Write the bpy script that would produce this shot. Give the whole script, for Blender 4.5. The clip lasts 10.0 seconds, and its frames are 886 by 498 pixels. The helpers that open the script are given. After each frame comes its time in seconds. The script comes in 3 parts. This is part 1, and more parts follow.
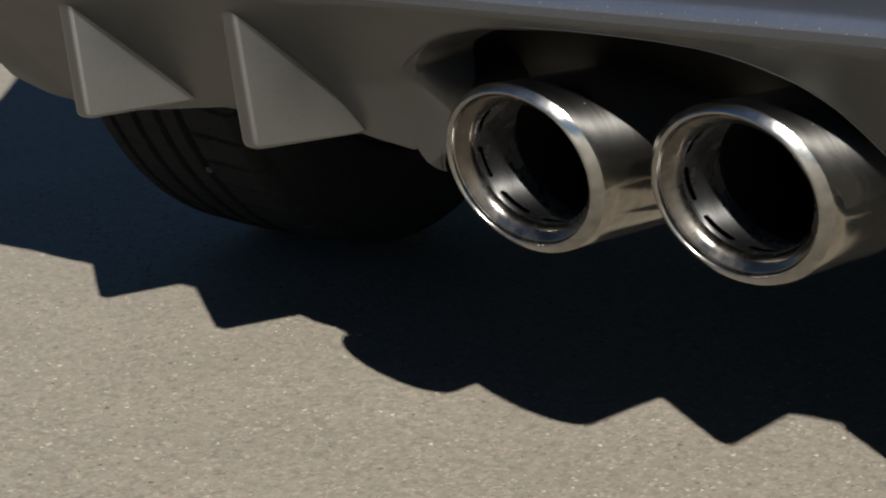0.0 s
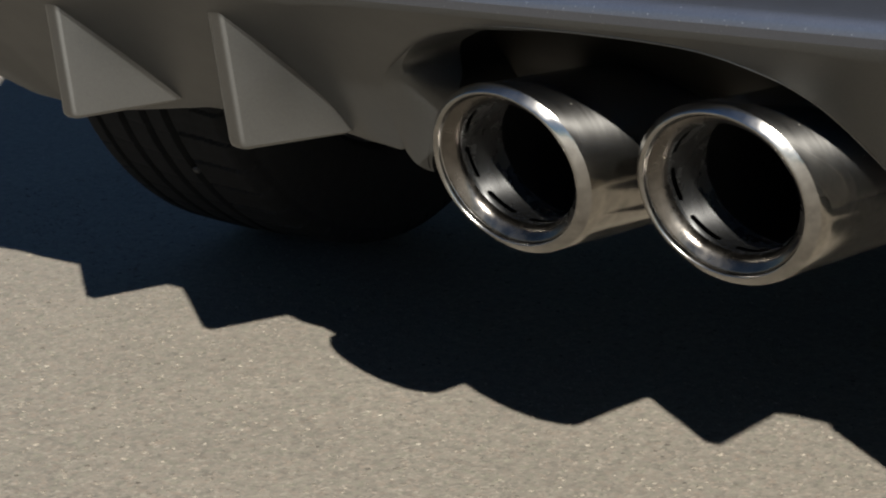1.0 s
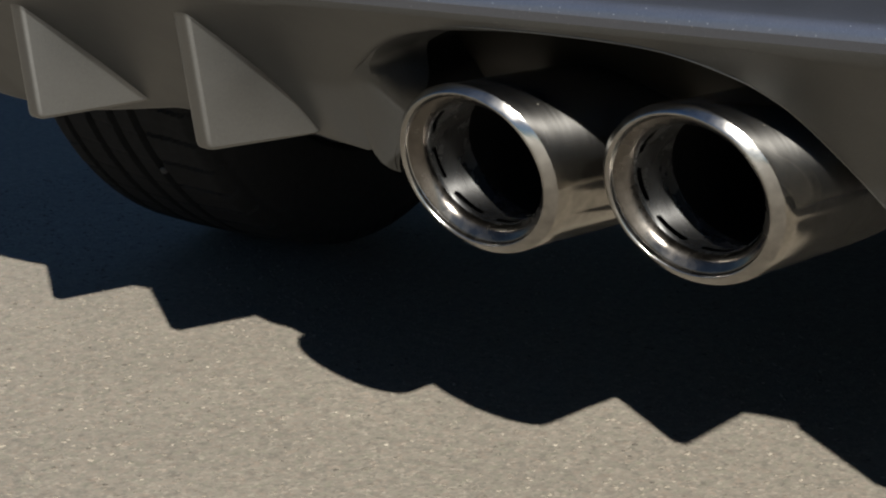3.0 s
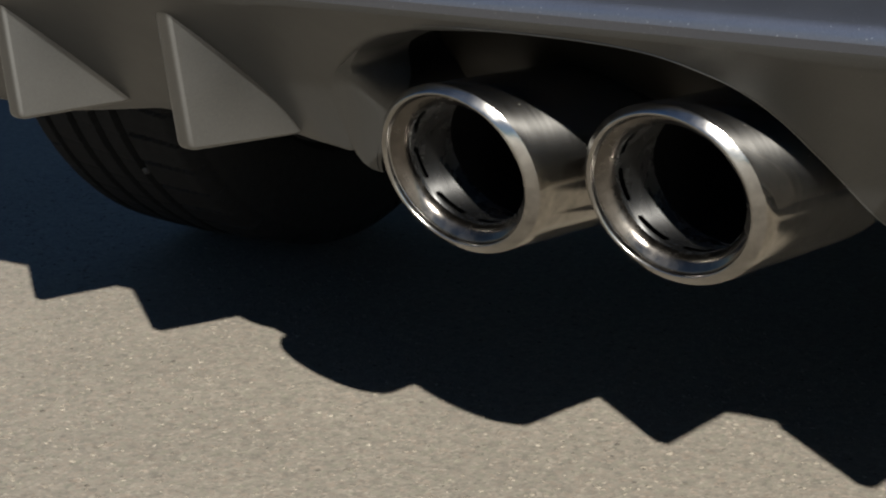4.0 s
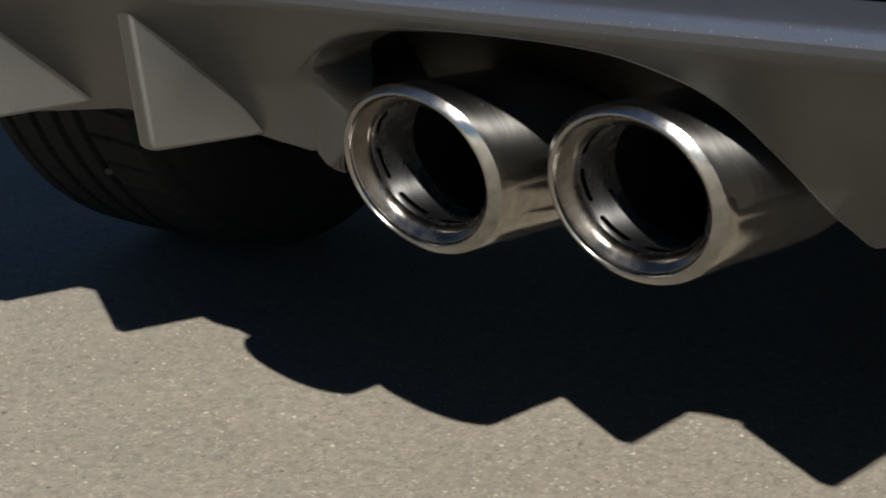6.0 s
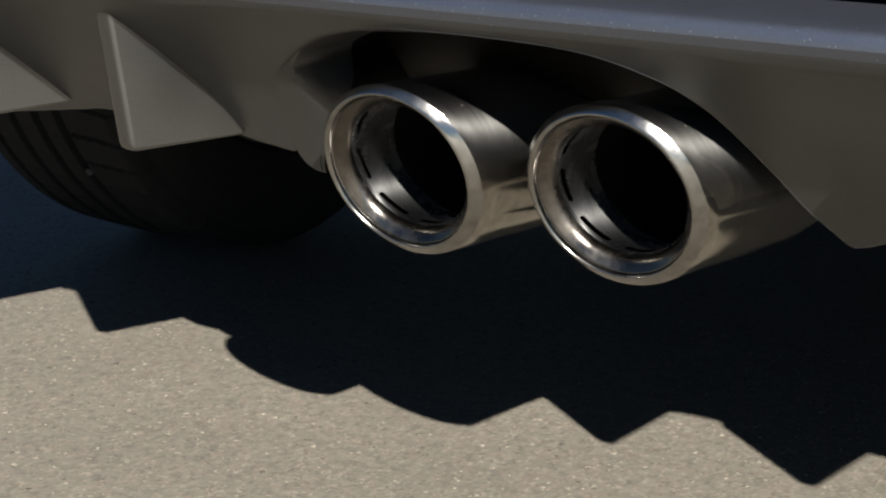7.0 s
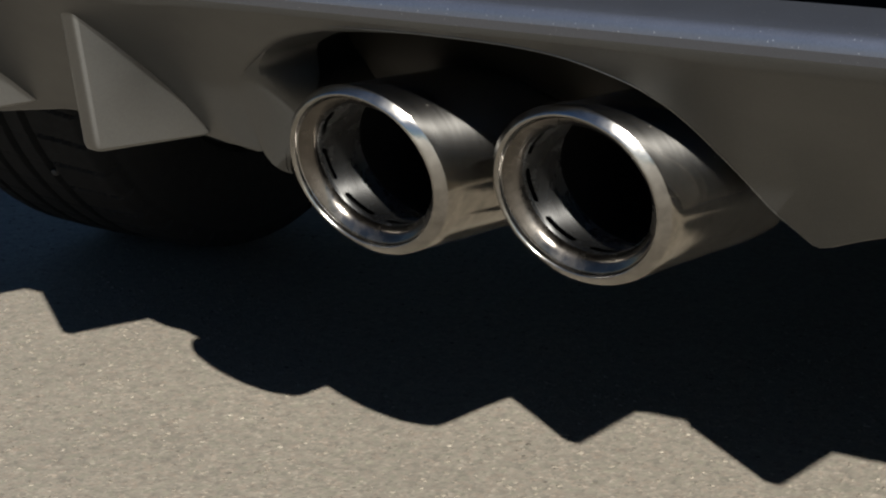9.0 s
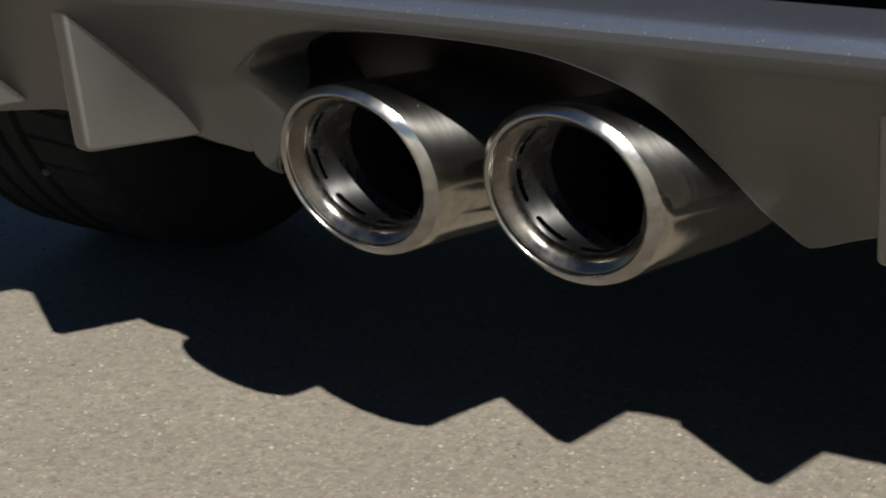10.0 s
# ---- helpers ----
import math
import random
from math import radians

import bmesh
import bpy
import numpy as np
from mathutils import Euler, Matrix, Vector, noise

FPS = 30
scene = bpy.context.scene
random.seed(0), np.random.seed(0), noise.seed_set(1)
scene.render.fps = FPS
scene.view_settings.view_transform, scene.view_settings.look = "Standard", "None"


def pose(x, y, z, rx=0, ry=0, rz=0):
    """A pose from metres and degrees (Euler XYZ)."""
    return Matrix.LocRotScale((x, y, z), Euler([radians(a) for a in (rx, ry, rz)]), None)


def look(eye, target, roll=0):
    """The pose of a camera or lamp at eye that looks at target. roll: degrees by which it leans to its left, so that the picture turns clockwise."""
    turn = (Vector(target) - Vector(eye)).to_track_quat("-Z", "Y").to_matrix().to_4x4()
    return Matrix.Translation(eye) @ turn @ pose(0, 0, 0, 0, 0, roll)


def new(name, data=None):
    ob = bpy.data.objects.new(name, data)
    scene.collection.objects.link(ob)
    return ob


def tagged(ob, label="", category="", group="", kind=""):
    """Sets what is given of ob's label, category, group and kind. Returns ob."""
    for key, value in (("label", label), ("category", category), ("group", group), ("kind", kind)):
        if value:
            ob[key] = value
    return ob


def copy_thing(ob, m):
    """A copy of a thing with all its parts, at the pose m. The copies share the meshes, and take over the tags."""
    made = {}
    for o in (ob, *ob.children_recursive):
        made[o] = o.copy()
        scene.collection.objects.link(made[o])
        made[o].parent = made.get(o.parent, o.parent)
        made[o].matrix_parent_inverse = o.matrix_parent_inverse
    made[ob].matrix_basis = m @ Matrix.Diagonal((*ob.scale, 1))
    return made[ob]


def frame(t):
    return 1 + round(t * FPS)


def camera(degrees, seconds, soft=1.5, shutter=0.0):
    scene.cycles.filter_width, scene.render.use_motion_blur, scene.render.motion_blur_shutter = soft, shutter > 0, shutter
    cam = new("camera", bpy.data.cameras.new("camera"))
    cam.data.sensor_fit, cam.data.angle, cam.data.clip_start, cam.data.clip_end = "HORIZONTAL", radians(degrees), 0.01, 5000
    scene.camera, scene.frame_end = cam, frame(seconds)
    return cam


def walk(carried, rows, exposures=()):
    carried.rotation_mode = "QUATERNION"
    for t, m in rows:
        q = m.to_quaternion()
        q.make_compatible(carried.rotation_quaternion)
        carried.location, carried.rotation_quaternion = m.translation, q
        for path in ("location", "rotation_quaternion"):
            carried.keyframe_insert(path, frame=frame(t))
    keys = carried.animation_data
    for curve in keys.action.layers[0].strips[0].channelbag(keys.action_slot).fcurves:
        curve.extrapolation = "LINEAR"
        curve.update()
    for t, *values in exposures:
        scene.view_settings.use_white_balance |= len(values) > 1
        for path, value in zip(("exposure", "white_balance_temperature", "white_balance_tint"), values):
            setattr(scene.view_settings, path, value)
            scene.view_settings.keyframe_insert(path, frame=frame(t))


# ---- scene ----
# ---------------------------------------------------------------- camera
# World: x to the car's right, y to its front, z up; the origin lies on the asphalt
# below the middle of the two exhaust tips.
cam = camera(29.3, 10.0, soft=2.2)
EYE0 = Vector((0.435, -0.779, 0.49))
START = pose(EYE0.x, EYE0.y, EYE0.z, 90 - 15.6, 0, 35.5)
PIVOT = Vector((0.4914, -0.8718, 0.5169))          # the panning head, behind the lens
AXIS = Vector((-0.1242, 0.1521, 0.9805))
PAN = [(0.0, 0.0), (0.5, 0.1903), (1.0, 0.3977), (1.5, 0.6367), (2.0, 0.8916), (2.5, 1.1462), (4.0, 1.9557), (4.5, 2.2529),
       (5.0, 2.5363), (5.5, 2.8115), (7.0, 3.6915), (7.5, 3.9962), (8.0, 4.287), (8.5, 4.5331), (9.0, 4.7311), (9.5, 4.8981), (10.0, 5.0125)]


def panned(a):
    return Matrix.Translation(PIVOT) @ Matrix.Rotation(radians(-a), 4, AXIS) @ Matrix.Translation(-PIVOT) @ START


EXPOSURE = 1.86
walk(cam, [(t, panned(a)) for t, a in PAN], [(0.0, EXPOSURE), (10.0, EXPOSURE)])

# ---------------------------------------------------------------- light
SUN_AZ, SUN_EL = radians(46.5), radians(31.1)       # from straight behind the car towards its right; above the ground
SUN = Vector((math.sin(SUN_AZ) * math.cos(SUN_EL), -math.cos(SUN_AZ) * math.cos(SUN_EL), math.sin(SUN_EL)))
world = bpy.data.worlds.new("sky")
scene.world = world
world.use_nodes = True
wt = world.node_tree
sky = wt.nodes.new("ShaderNodeTexSky")
sky.sky_type, sky.sun_disc = "NISHITA", False
sky.air_density, sky.dust_density, sky.ozone_density = 1.0, 0.05, 6.5
sky.sun_elevation, sky.sun_rotation = SUN_EL, math.atan2(SUN.x, SUN.y)
wt.links.new(sky.outputs[0], wt.nodes["Background"].inputs[0])
wt.nodes["Background"].inputs[1].default_value = 0.0193
sun = new("sun", bpy.data.lights.new("sun", "SUN"))
sun.data.energy, sun.data.angle, sun.data.color = 5.0, radians(0.53), (1.0, 0.965, 0.895)
sun.matrix_world = look(SUN * 20, (0, 0, 0))


# ---------------------------------------------------------------- materials
def material(name, base, rough=0.5, metal=0.0):
    m = bpy.data.materials.new(name)
    m.use_nodes = True
    nt = m.node_tree
    b = nt.nodes["Principled BSDF"]
    b.inputs["Base Color"].default_value = (*base, 1)
    b.inputs["Roughness"].default_value, b.inputs["Metallic"].default_value = rough, metal
    co = nt.nodes.new("ShaderNodeTexCoord")
    return m, nt, b, co.outputs["Object"]


def tex(nt, kind, co, scale, **kw):
    n = nt.nodes.new(kind)
    nt.links.new(co, n.inputs["Vector"])
    n.inputs["Scale"].default_value = scale
    for k, val in kw.items():
        n.inputs[k].default_value = val
    return n


def ramp(nt, fac, stops):
    n = nt.nodes.new("ShaderNodeValToRGB")
    nt.links.new(fac, n.inputs[0])
    while len(n.color_ramp.elements) < len(stops):
        n.color_ramp.elements.new(0.5)
    for e, (at, col) in zip(n.color_ramp.elements, stops):
        e.position, e.color = at, (*col, 1) if isinstance(col, tuple) else (col, col, col, 1)
    return n.outputs[0]


def mix(nt, a, b, fac, kind="MIX"):
    n = nt.nodes.new("ShaderNodeMix")
    n.data_type, n.blend_type = "RGBA", kind
    for k, val in ((0, fac), (6, a), (7, b)):
        if isinstance(val, (int, float)):
            n.inputs[k].default_value = val
        elif isinstance(val, tuple):
            n.inputs[k].default_value = (*val, 1)
        else:
            nt.links.new(val, n.inputs[k])
    return n.outputs[2]


def bump(nt, b, heights):
    last = None
    for h, strength, dist in heights:
        n = nt.nodes.new("ShaderNodeBump")
        n.inputs["Strength"].default_value, n.inputs["Distance"].default_value = strength, dist
        nt.links.new(h, n.inputs["Height"])
        if last:
            nt.links.new(last, n.inputs["Normal"])
        last = n.outputs[0]
    nt.links.new(last, b.inputs["Normal"])


def make_asphalt():
    m, nt, b, co = material("asphalt", (0.2, 0.18, 0.155), 0.85)
    chips = tex(nt, "ShaderNodeTexVoronoi", co, 330.0)
    fine = tex(nt, "ShaderNodeTexNoise", co, 900.0, Detail=3.0)
    mid = tex(nt, "ShaderNodeTexNoise", co, 90.0, Detail=4.0)
    big = tex(nt, "ShaderNodeTexNoise", co, 7.0, Detail=4.0)
    stone = ramp(nt, chips.outputs["Color"], [(0.0, (0.0725, 0.0650, 0.0531)), (0.35, (0.1021, 0.0901, 0.0727)), (0.75, (0.1169, 0.1023, 0.0821)), (1.0, (0.1665, 0.1466, 0.1197))])
    grit = ramp(nt, fine.outputs["Fac"], [(0.3, 0.84), (0.7, 1.12)])
    stain = ramp(nt, big.outputs["Fac"], [(0.3, 0.93), (0.7, 1.06)])
    binder = ramp(nt, mid.outputs["Fac"], [(0.34, 0.80), (0.5, 0.99), (0.75, 1.07)])
    c = mix(nt, stone, grit, 0.8, "MULTIPLY")
    c = mix(nt, c, stain, 1.0, "MULTIPLY")
    c = mix(nt, c, binder, 1.0, "MULTIPLY")
    tint = tex(nt, "ShaderNodeTexNoise", co, 130.0, Detail=3.0, Roughness=0.7)
    c = mix(nt, c, ramp(nt, tint.outputs["Color"], [(0.30, (0.93, 1.0, 0.90)), (0.5, (1.0, 1.0, 1.0)), (0.70, (1.10, 0.99, 0.93))]), 1.0, "MULTIPLY")
    pits = tex(nt, "ShaderNodeTexVoronoi", co, 75.0)
    pit = mix(nt, ramp(nt, pits.outputs["Distance"], [(0.10, 1.0), (0.24, 0.0)]), ramp(nt, pits.outputs["Color"], [(0.60, 0.0), (0.72, 1.0)]), 1.0, "MULTIPLY")
    c = mix(nt, c, (0.060, 0.053, 0.043), mix(nt, pit, (0.5, 0.5, 0.5), 1.0, "MULTIPLY"))
    nt.links.new(c, b.inputs["Base Color"])
    bump(nt, b, [(mid.outputs["Fac"], 0.2, 0.0012), (chips.outputs["Distance"], 0.35, 0.0008), (fine.outputs["Fac"], 0.25, 0.0004)])
    return m


def make_chip():
    m, nt, b, co = material("stone_chip", (0.25, 0.23, 0.2), 0.95)
    b.inputs["Specular IOR Level"].default_value = 0.15
    geo = nt.nodes.new("ShaderNodeNewGeometry")
    col = ramp(nt, geo.outputs["Random Per Island"], [(0.0, (0.0460, 0.0412, 0.0340)), (0.12, (0.0800, 0.0708, 0.0570)), (0.6, (0.1110, 0.0972, 0.0773)), (0.88, (0.1480, 0.1301, 0.1043)), (0.97, (0.156, 0.138, 0.111)), (1.0, (0.182, 0.163, 0.132))])
    fine = tex(nt, "ShaderNodeTexNoise", co, 1200.0, Detail=2.0)
    nt.links.new(mix(nt, col, ramp(nt, fine.outputs["Fac"], [(0.3, 0.75), (0.7, 1.15)]), 1.0, "MULTIPLY"), b.inputs["Base Color"])
    bump(nt, b, [(fine.outputs["Fac"], 0.4, 0.0005)])
    return m


def make_paint(name, base, rough, metal, coat, sparkle):
    m, nt, b, co = material(name, base, rough, metal)
    flake = tex(nt, "ShaderNodeTexVoronoi", co, 1900.0)
    dust = tex(nt, "ShaderNodeTexNoise", co, 28.0, Detail=6.0, Roughness=0.65)
    peel = tex(nt, "ShaderNodeTexNoise", co, 420.0, Detail=2.0)
    speck = tex(nt, "ShaderNodeTexVoronoi", co, 420.0 + 500.0 * sparkle)
    lo, hi = tuple(x * 0.82 for x in base), tuple(min(1, x * 1.25) for x in base)
    c = ramp(nt, flake.outputs["Color"], [(0.0, lo), (0.9, base), (1.0, hi)])
    grime = ramp(nt, dust.outputs["Fac"], [(0.42, 0.0), (0.8, 0.35)])
    c = mix(nt, c, tuple(0.75 * x + 0.012 for x in base), grime)
    spot = ramp(nt, speck.outputs["Distance"], [(0.10 + 0.06 * sparkle, 0.6 + 0.4 * sparkle), (0.20 + 0.16 * sparkle, 0.0)])
    few = ramp(nt, speck.outputs["Color"], [(0.90 - 0.08 * sparkle, 0.0), (0.94 - 0.06 * sparkle, 1.0)])
    dots = mix(nt, spot, few, 1.0, "MULTIPLY")
    c = mix(nt, c, (0.22 + 0.5 * sparkle, 0.22 + 0.52 * sparkle, 0.21 + 0.56 * sparkle), dots)
    nt.links.new(c, b.inputs["Base Color"])
    nt.links.new(ramp(nt, dust.outputs["Fac"], [(0.3, rough * 0.97), (0.75, min(1, rough * 1.10))]), b.inputs["Roughness"])
    b.inputs["Coat Weight"].default_value, b.inputs["Coat Roughness"].default_value = coat, 0.28 if coat < 0.5 else 0.16
    bump(nt, b, [(peel.outputs["Fac"], 0.02, 0.0003)])
    return m


def make_steel(name, base, rough, brushed, spread=1.5, dirt=0.0):
    m, nt, b, co = material(name, base, rough, 1.0)
    smear = tex(nt, "ShaderNodeTexNoise", co, 45.0, Detail=5.0, Roughness=0.6)
    fine = tex(nt, "ShaderNodeTexNoise", co, 900.0, Detail=2.0)
    nt.links.new(ramp(nt, smear.outputs["Fac"], [(0.35, rough * 0.7), (0.75, min(1, rough * spread))]), b.inputs["Roughness"])
    stain = tex(nt, "ShaderNodeTexNoise", co, 14.0, Detail=6.0)
    col = ramp(nt, stain.outputs["Fac"], [(0.35, base), (0.7, tuple(x * 0.8 for x in base))])
    if dirt:
        film = tex(nt, "ShaderNodeTexNoise", co, 110.0, Detail=7.0, Roughness=0.7)
        col = mix(nt, col, ramp(nt, film.outputs["Fac"], [(0.38, 1.0), (0.66, 1.0 - dirt)]), 1.0, "MULTIPLY")
        fleck = tex(nt, "ShaderNodeTexVoronoi", co, 330.0)
        spot = mix(nt, ramp(nt, fleck.outputs["Distance"], [(0.12, 1.0), (0.26, 0.0)]), ramp(nt, fleck.outputs["Color"], [(0.92, 0.0), (0.95, 1.0)]), 1.0, "MULTIPLY")
        nt.links.new(mix(nt, (1.0, 1.0, 1.0), (0.0, 0.0, 0.0), mix(nt, spot, (0.35, 0.35, 0.35), 1.0, "MULTIPLY")), b.inputs["Metallic"])
        col = mix(nt, col, (0.16, 0.15, 0.13), mix(nt, spot, (0.35, 0.35, 0.35), 1.0, "MULTIPLY"))
    nt.links.new(col, b.inputs["Base Color"])
    if brushed:
        mp = nt.nodes.new("ShaderNodeMapping")
        mp.inputs["Scale"].default_value = (1.0, 14.0, 1.0)
        nt.links.new(co, mp.inputs["Vector"])
        br = tex(nt, "ShaderNodeTexNoise", mp.outputs[0], 160.0, Detail=4.0)
        bump(nt, b, [(br.outputs["Fac"], brushed, 0.0006)])
    else:
        wave = tex(nt, "ShaderNodeTexNoise", co, 160.0, Detail=3.0)
        bump(nt, b, [(wave.outputs["Fac"], 0.05, 0.0006), (fine.outputs["Fac"], 0.06, 0.0003)])
    return m


def make_plain(name, base, rough, scale=60.0, depth=0.0008, metal=0.0):
    m, nt, b, co = material(name, base, rough, metal)
    n1 = tex(nt, "ShaderNodeTexNoise", co, scale, Detail=5.0)
    n2 = tex(nt, "ShaderNodeTexNoise", co, scale * 9, Detail=2.0)
    nt.links.new(ramp(nt, n1.outputs["Fac"], [(0.3, tuple(x * 0.7 for x in base)), (0.7, tuple(min(1, x * 1.35) for x in base))]), b.inputs["Base Color"])
    bump(nt, b, [(n1.outputs["Fac"], 0.25, depth), (n2.outputs["Fac"], 0.2, depth * 0.4)])
    return m


ASPHALT = make_asphalt()
CHIP = make_chip()
PAINT = make_paint("grey_metallic_paint", (0.150, 0.167, 0.212), 0.36, 0.92, 0.4, 0.65)
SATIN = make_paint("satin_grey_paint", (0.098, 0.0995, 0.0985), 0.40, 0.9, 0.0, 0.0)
# the panel's paint again, base colour lightened for the sunlit fins and arch edge
SATIN_LIT = make_paint("satin_grey_paint_sunlit", (0.182, 0.182, 0.176), 0.33, 1.0, 0.1, 0.0)
CHROME = make_steel("polished_steel", (0.36, 0.346, 0.322), 0.17, 0.006, 1.6, 0.30)
LIP = make_steel("worn_steel", (0.150, 0.136, 0.120), 0.22, 0.012, 1.9, 0.35)
SLEEVE = make_steel("dulled_steel", (0.165, 0.167, 0.168), 0.28, 0.008, 1.3)
BARREL = make_steel("tip_steel", (0.38, 0.353, 0.308), 0.08, 0.0, 1.6, 0.35)


def add_brushed(m, base, rough, share, rings=2.6):
    """A second, brushed lobe whose sheen runs along the tube."""
    nt = m.node_tree
    b = nt.nodes["Principled BSDF"]
    b2 = nt.nodes.new("ShaderNodeBsdfPrincipled")
    b2.inputs["Base Color"].default_value = (*base, 1)
    b2.inputs["Metallic"].default_value, b2.inputs["Roughness"].default_value = 1.0, rough
    b2.inputs["Anisotropic"].default_value, b2.inputs["Anisotropic Rotation"].default_value = 0.93, 0.25
    tan = nt.nodes.new("ShaderNodeTangent")
    tan.direction_type, tan.axis = "RADIAL", "Y"
    nt.links.new(tan.outputs[0], b2.inputs["Tangent"])
    mx = nt.nodes.new("ShaderNodeMixShader")
    co = nt.nodes.new("ShaderNodeTexCoord")
    mp = nt.nodes.new("ShaderNodeMapping")
    mp.inputs["Scale"].default_value = (0.35, rings, 0.35)
    nt.links.new(co.outputs["Object"], mp.inputs["Vector"])
    streak = tex(nt, "ShaderNodeTexNoise", mp.outputs[0], 90.0, Detail=6.0, Roughness=0.65)
    nt.links.new(ramp(nt, streak.outputs["Fac"], [(0.3, share * 0.6), (0.7, min(1, share * 1.45))]), mx.inputs[0])
    nt.links.new(b.outputs[0], mx.inputs[1])
    nt.links.new(b2.outputs[0], mx.inputs[2])
    nt.links.new(mx.outputs[0], nt.nodes["Material Output"].inputs[0])


add_brushed(BARREL, (0.85, 0.83, 0.79), 0.43, 0.052)
add_brushed(SLEEVE, (0.30, 0.298, 0.293), 0.43, 0.16, 0.6)
SOOT = make_plain("soot", (0.003, 0.003, 0.003), 0.95)
SOOT.node_tree.nodes["Principled BSDF"].inputs["Specular IOR Level"].default_value = 0.03
BLACK = make_plain("black_plastic", (0.012, 0.012, 0.013), 0.6)
LINER = make_plain("black_liner_plastic", (0.007, 0.007, 0.007), 0.42, 30.0, 0.0004)
LINER.node_tree.nodes["Principled BSDF"].inputs["Specular IOR Level"].default_value = 0.1
INSERT = make_plain("insert_plastic", (0.0032, 0.0032, 0.0034), 0.7, 90.0, 0.0005)
INSERT.node_tree.nodes["Principled BSDF"].inputs["Specular IOR Level"].default_value = 0.08
UNDER = make_plain("underbody_coating", (0.012, 0.012, 0.012), 0.9, 30.0)
CAN = make_plain("muffler_coating", (0.009, 0.008, 0.006), 0.45, 40.0, 0.0003)
CAN.node_tree.nodes["Principled BSDF"].inputs["Specular IOR Level"].default_value = 0.12
RUBBER = make_plain("tyre_rubber", (0.0080, 0.0080, 0.0080), 0.9, 120.0, 0.0006)
RUBBER.node_tree.nodes["Principled BSDF"].inputs["Specular IOR Level"].default_value = 0.2
DUSTY = make_plain("dusty_stone", (0.05, 0.046, 0.041), 0.9, 400.0, 0.0004)
ALLOY = make_plain("wheel_alloy", (0.25, 0.25, 0.26), 0.35, 60.0, 0.0001, 0.9)


# ---------------------------------------------------------------- mesh helpers
def link_mesh(name, verts, faces, mat, smooth=True, parent=None, label="", sharp=40, origin=(0, 0, 0)):
    me = bpy.data.meshes.new(name)
    me.from_pydata([tuple(float(a - o) for a, o in zip(v, origin)) for v in verts], [], faces)
    me.materials.append(mat)
    me.update()
    if smooth:
        me.shade_smooth()
        me.set_sharp_from_angle(angle=radians(sharp))
    ob = new(name, me)
    ob.location = origin
    if parent:
        ob.parent = parent
    if label:
        ob["label"] = label
    return ob


def grid_faces(nu, nv, wrap_u=False, flip=False):
    out = []
    for i in range(nu if wrap_u else nu - 1):
        for j in range(nv - 1):
            a, b2 = i * nv + j, ((i + 1) % nu) * nv + j
            q = (a, b2, b2 + 1, a + 1)
            out.append(q[::-1] if flip else q)
    return out


def curve_through(pts, n):
    """n points on a smooth curve through pts, evenly spaced by length."""
    p = np.array(pts, float)
    q = np.vstack([2 * p[0] - p[1], p, 2 * p[-1] - p[-2]])
    out = []
    for i in range(1, len(q) - 2):
        for t in np.linspace(0, 1, 24, endpoint=False):
            a, b2, c, d = q[i - 1], q[i], q[i + 1], q[i + 2]
            out.append(0.5 * (2 * b2 + (c - a) * t + (2 * a - 5 * b2 + 4 * c - d) * t * t + (3 * b2 - a - 3 * c + d) * t ** 3))
    out = np.array(out + [p[-1]])
    s = np.concatenate([[0], np.cumsum(np.linalg.norm(np.diff(out, axis=0), axis=1))])
    u = np.linspace(0, s[-1], n)
    return np.stack([np.interp(u, s, out[:, k]) for k in range(out.shape[1])], 1)


def lathe_y(profile, n, x0, z0, shear=0.0, skip=None):
    """Turns (radius, y) about an axis along y through (x0, z0); shear slants the cut."""
    verts, m = [], len(profile)
    for i in range(n):
        a = 2 * math.pi * i / n
        c, s = math.cos(a), math.sin(a)
        for r, y in profile:
            verts.append((x0 + r * c, y - shear * r * s, z0 + r * s))
    faces = []
    for i in range(n):
        for j in range(m - 1):
            if skip and skip((i + 0.5) / n * 360, (profile[j][1] + profile[j + 1][1]) / 2):
                continue
            a, b2 = i * m + j, ((i + 1) % n) * m + j
            faces.append((a, a + 1, b2 + 1, b2))
    return verts, faces


# ---------------------------------------------------------------- ground
N = 40
gx = np.sign(np.linspace(-1, 1, N)) * np.abs(np.linspace(-1, 1, N)) ** 4 * 900
gv = [(x, y, 0.0) for x in gx for y in gx]
ground = link_mesh("ground", gv, grid_faces(N, N), ASPHALT, False)
tagged(ground, "pale worn asphalt ground with fine stone chips", "ground", kind="structure")

# ---------------------------------------------------------------- the car
car = new("car")
tagged(car, "parked grey metallic car with central twin exhaust tips", "car")

# lower rear bumper: an undercut panel with a lip above and an arch for the exhaust
SLOPE = -0.093 / 0.118


def under_y(z):
    return -0.008 + (z - 0.35) / SLOPE


CREASE_Z = 0.3655


def ease(t):
    t = max(0.0, min(1.0, t))
    return t * t * (3 - 2 * t)


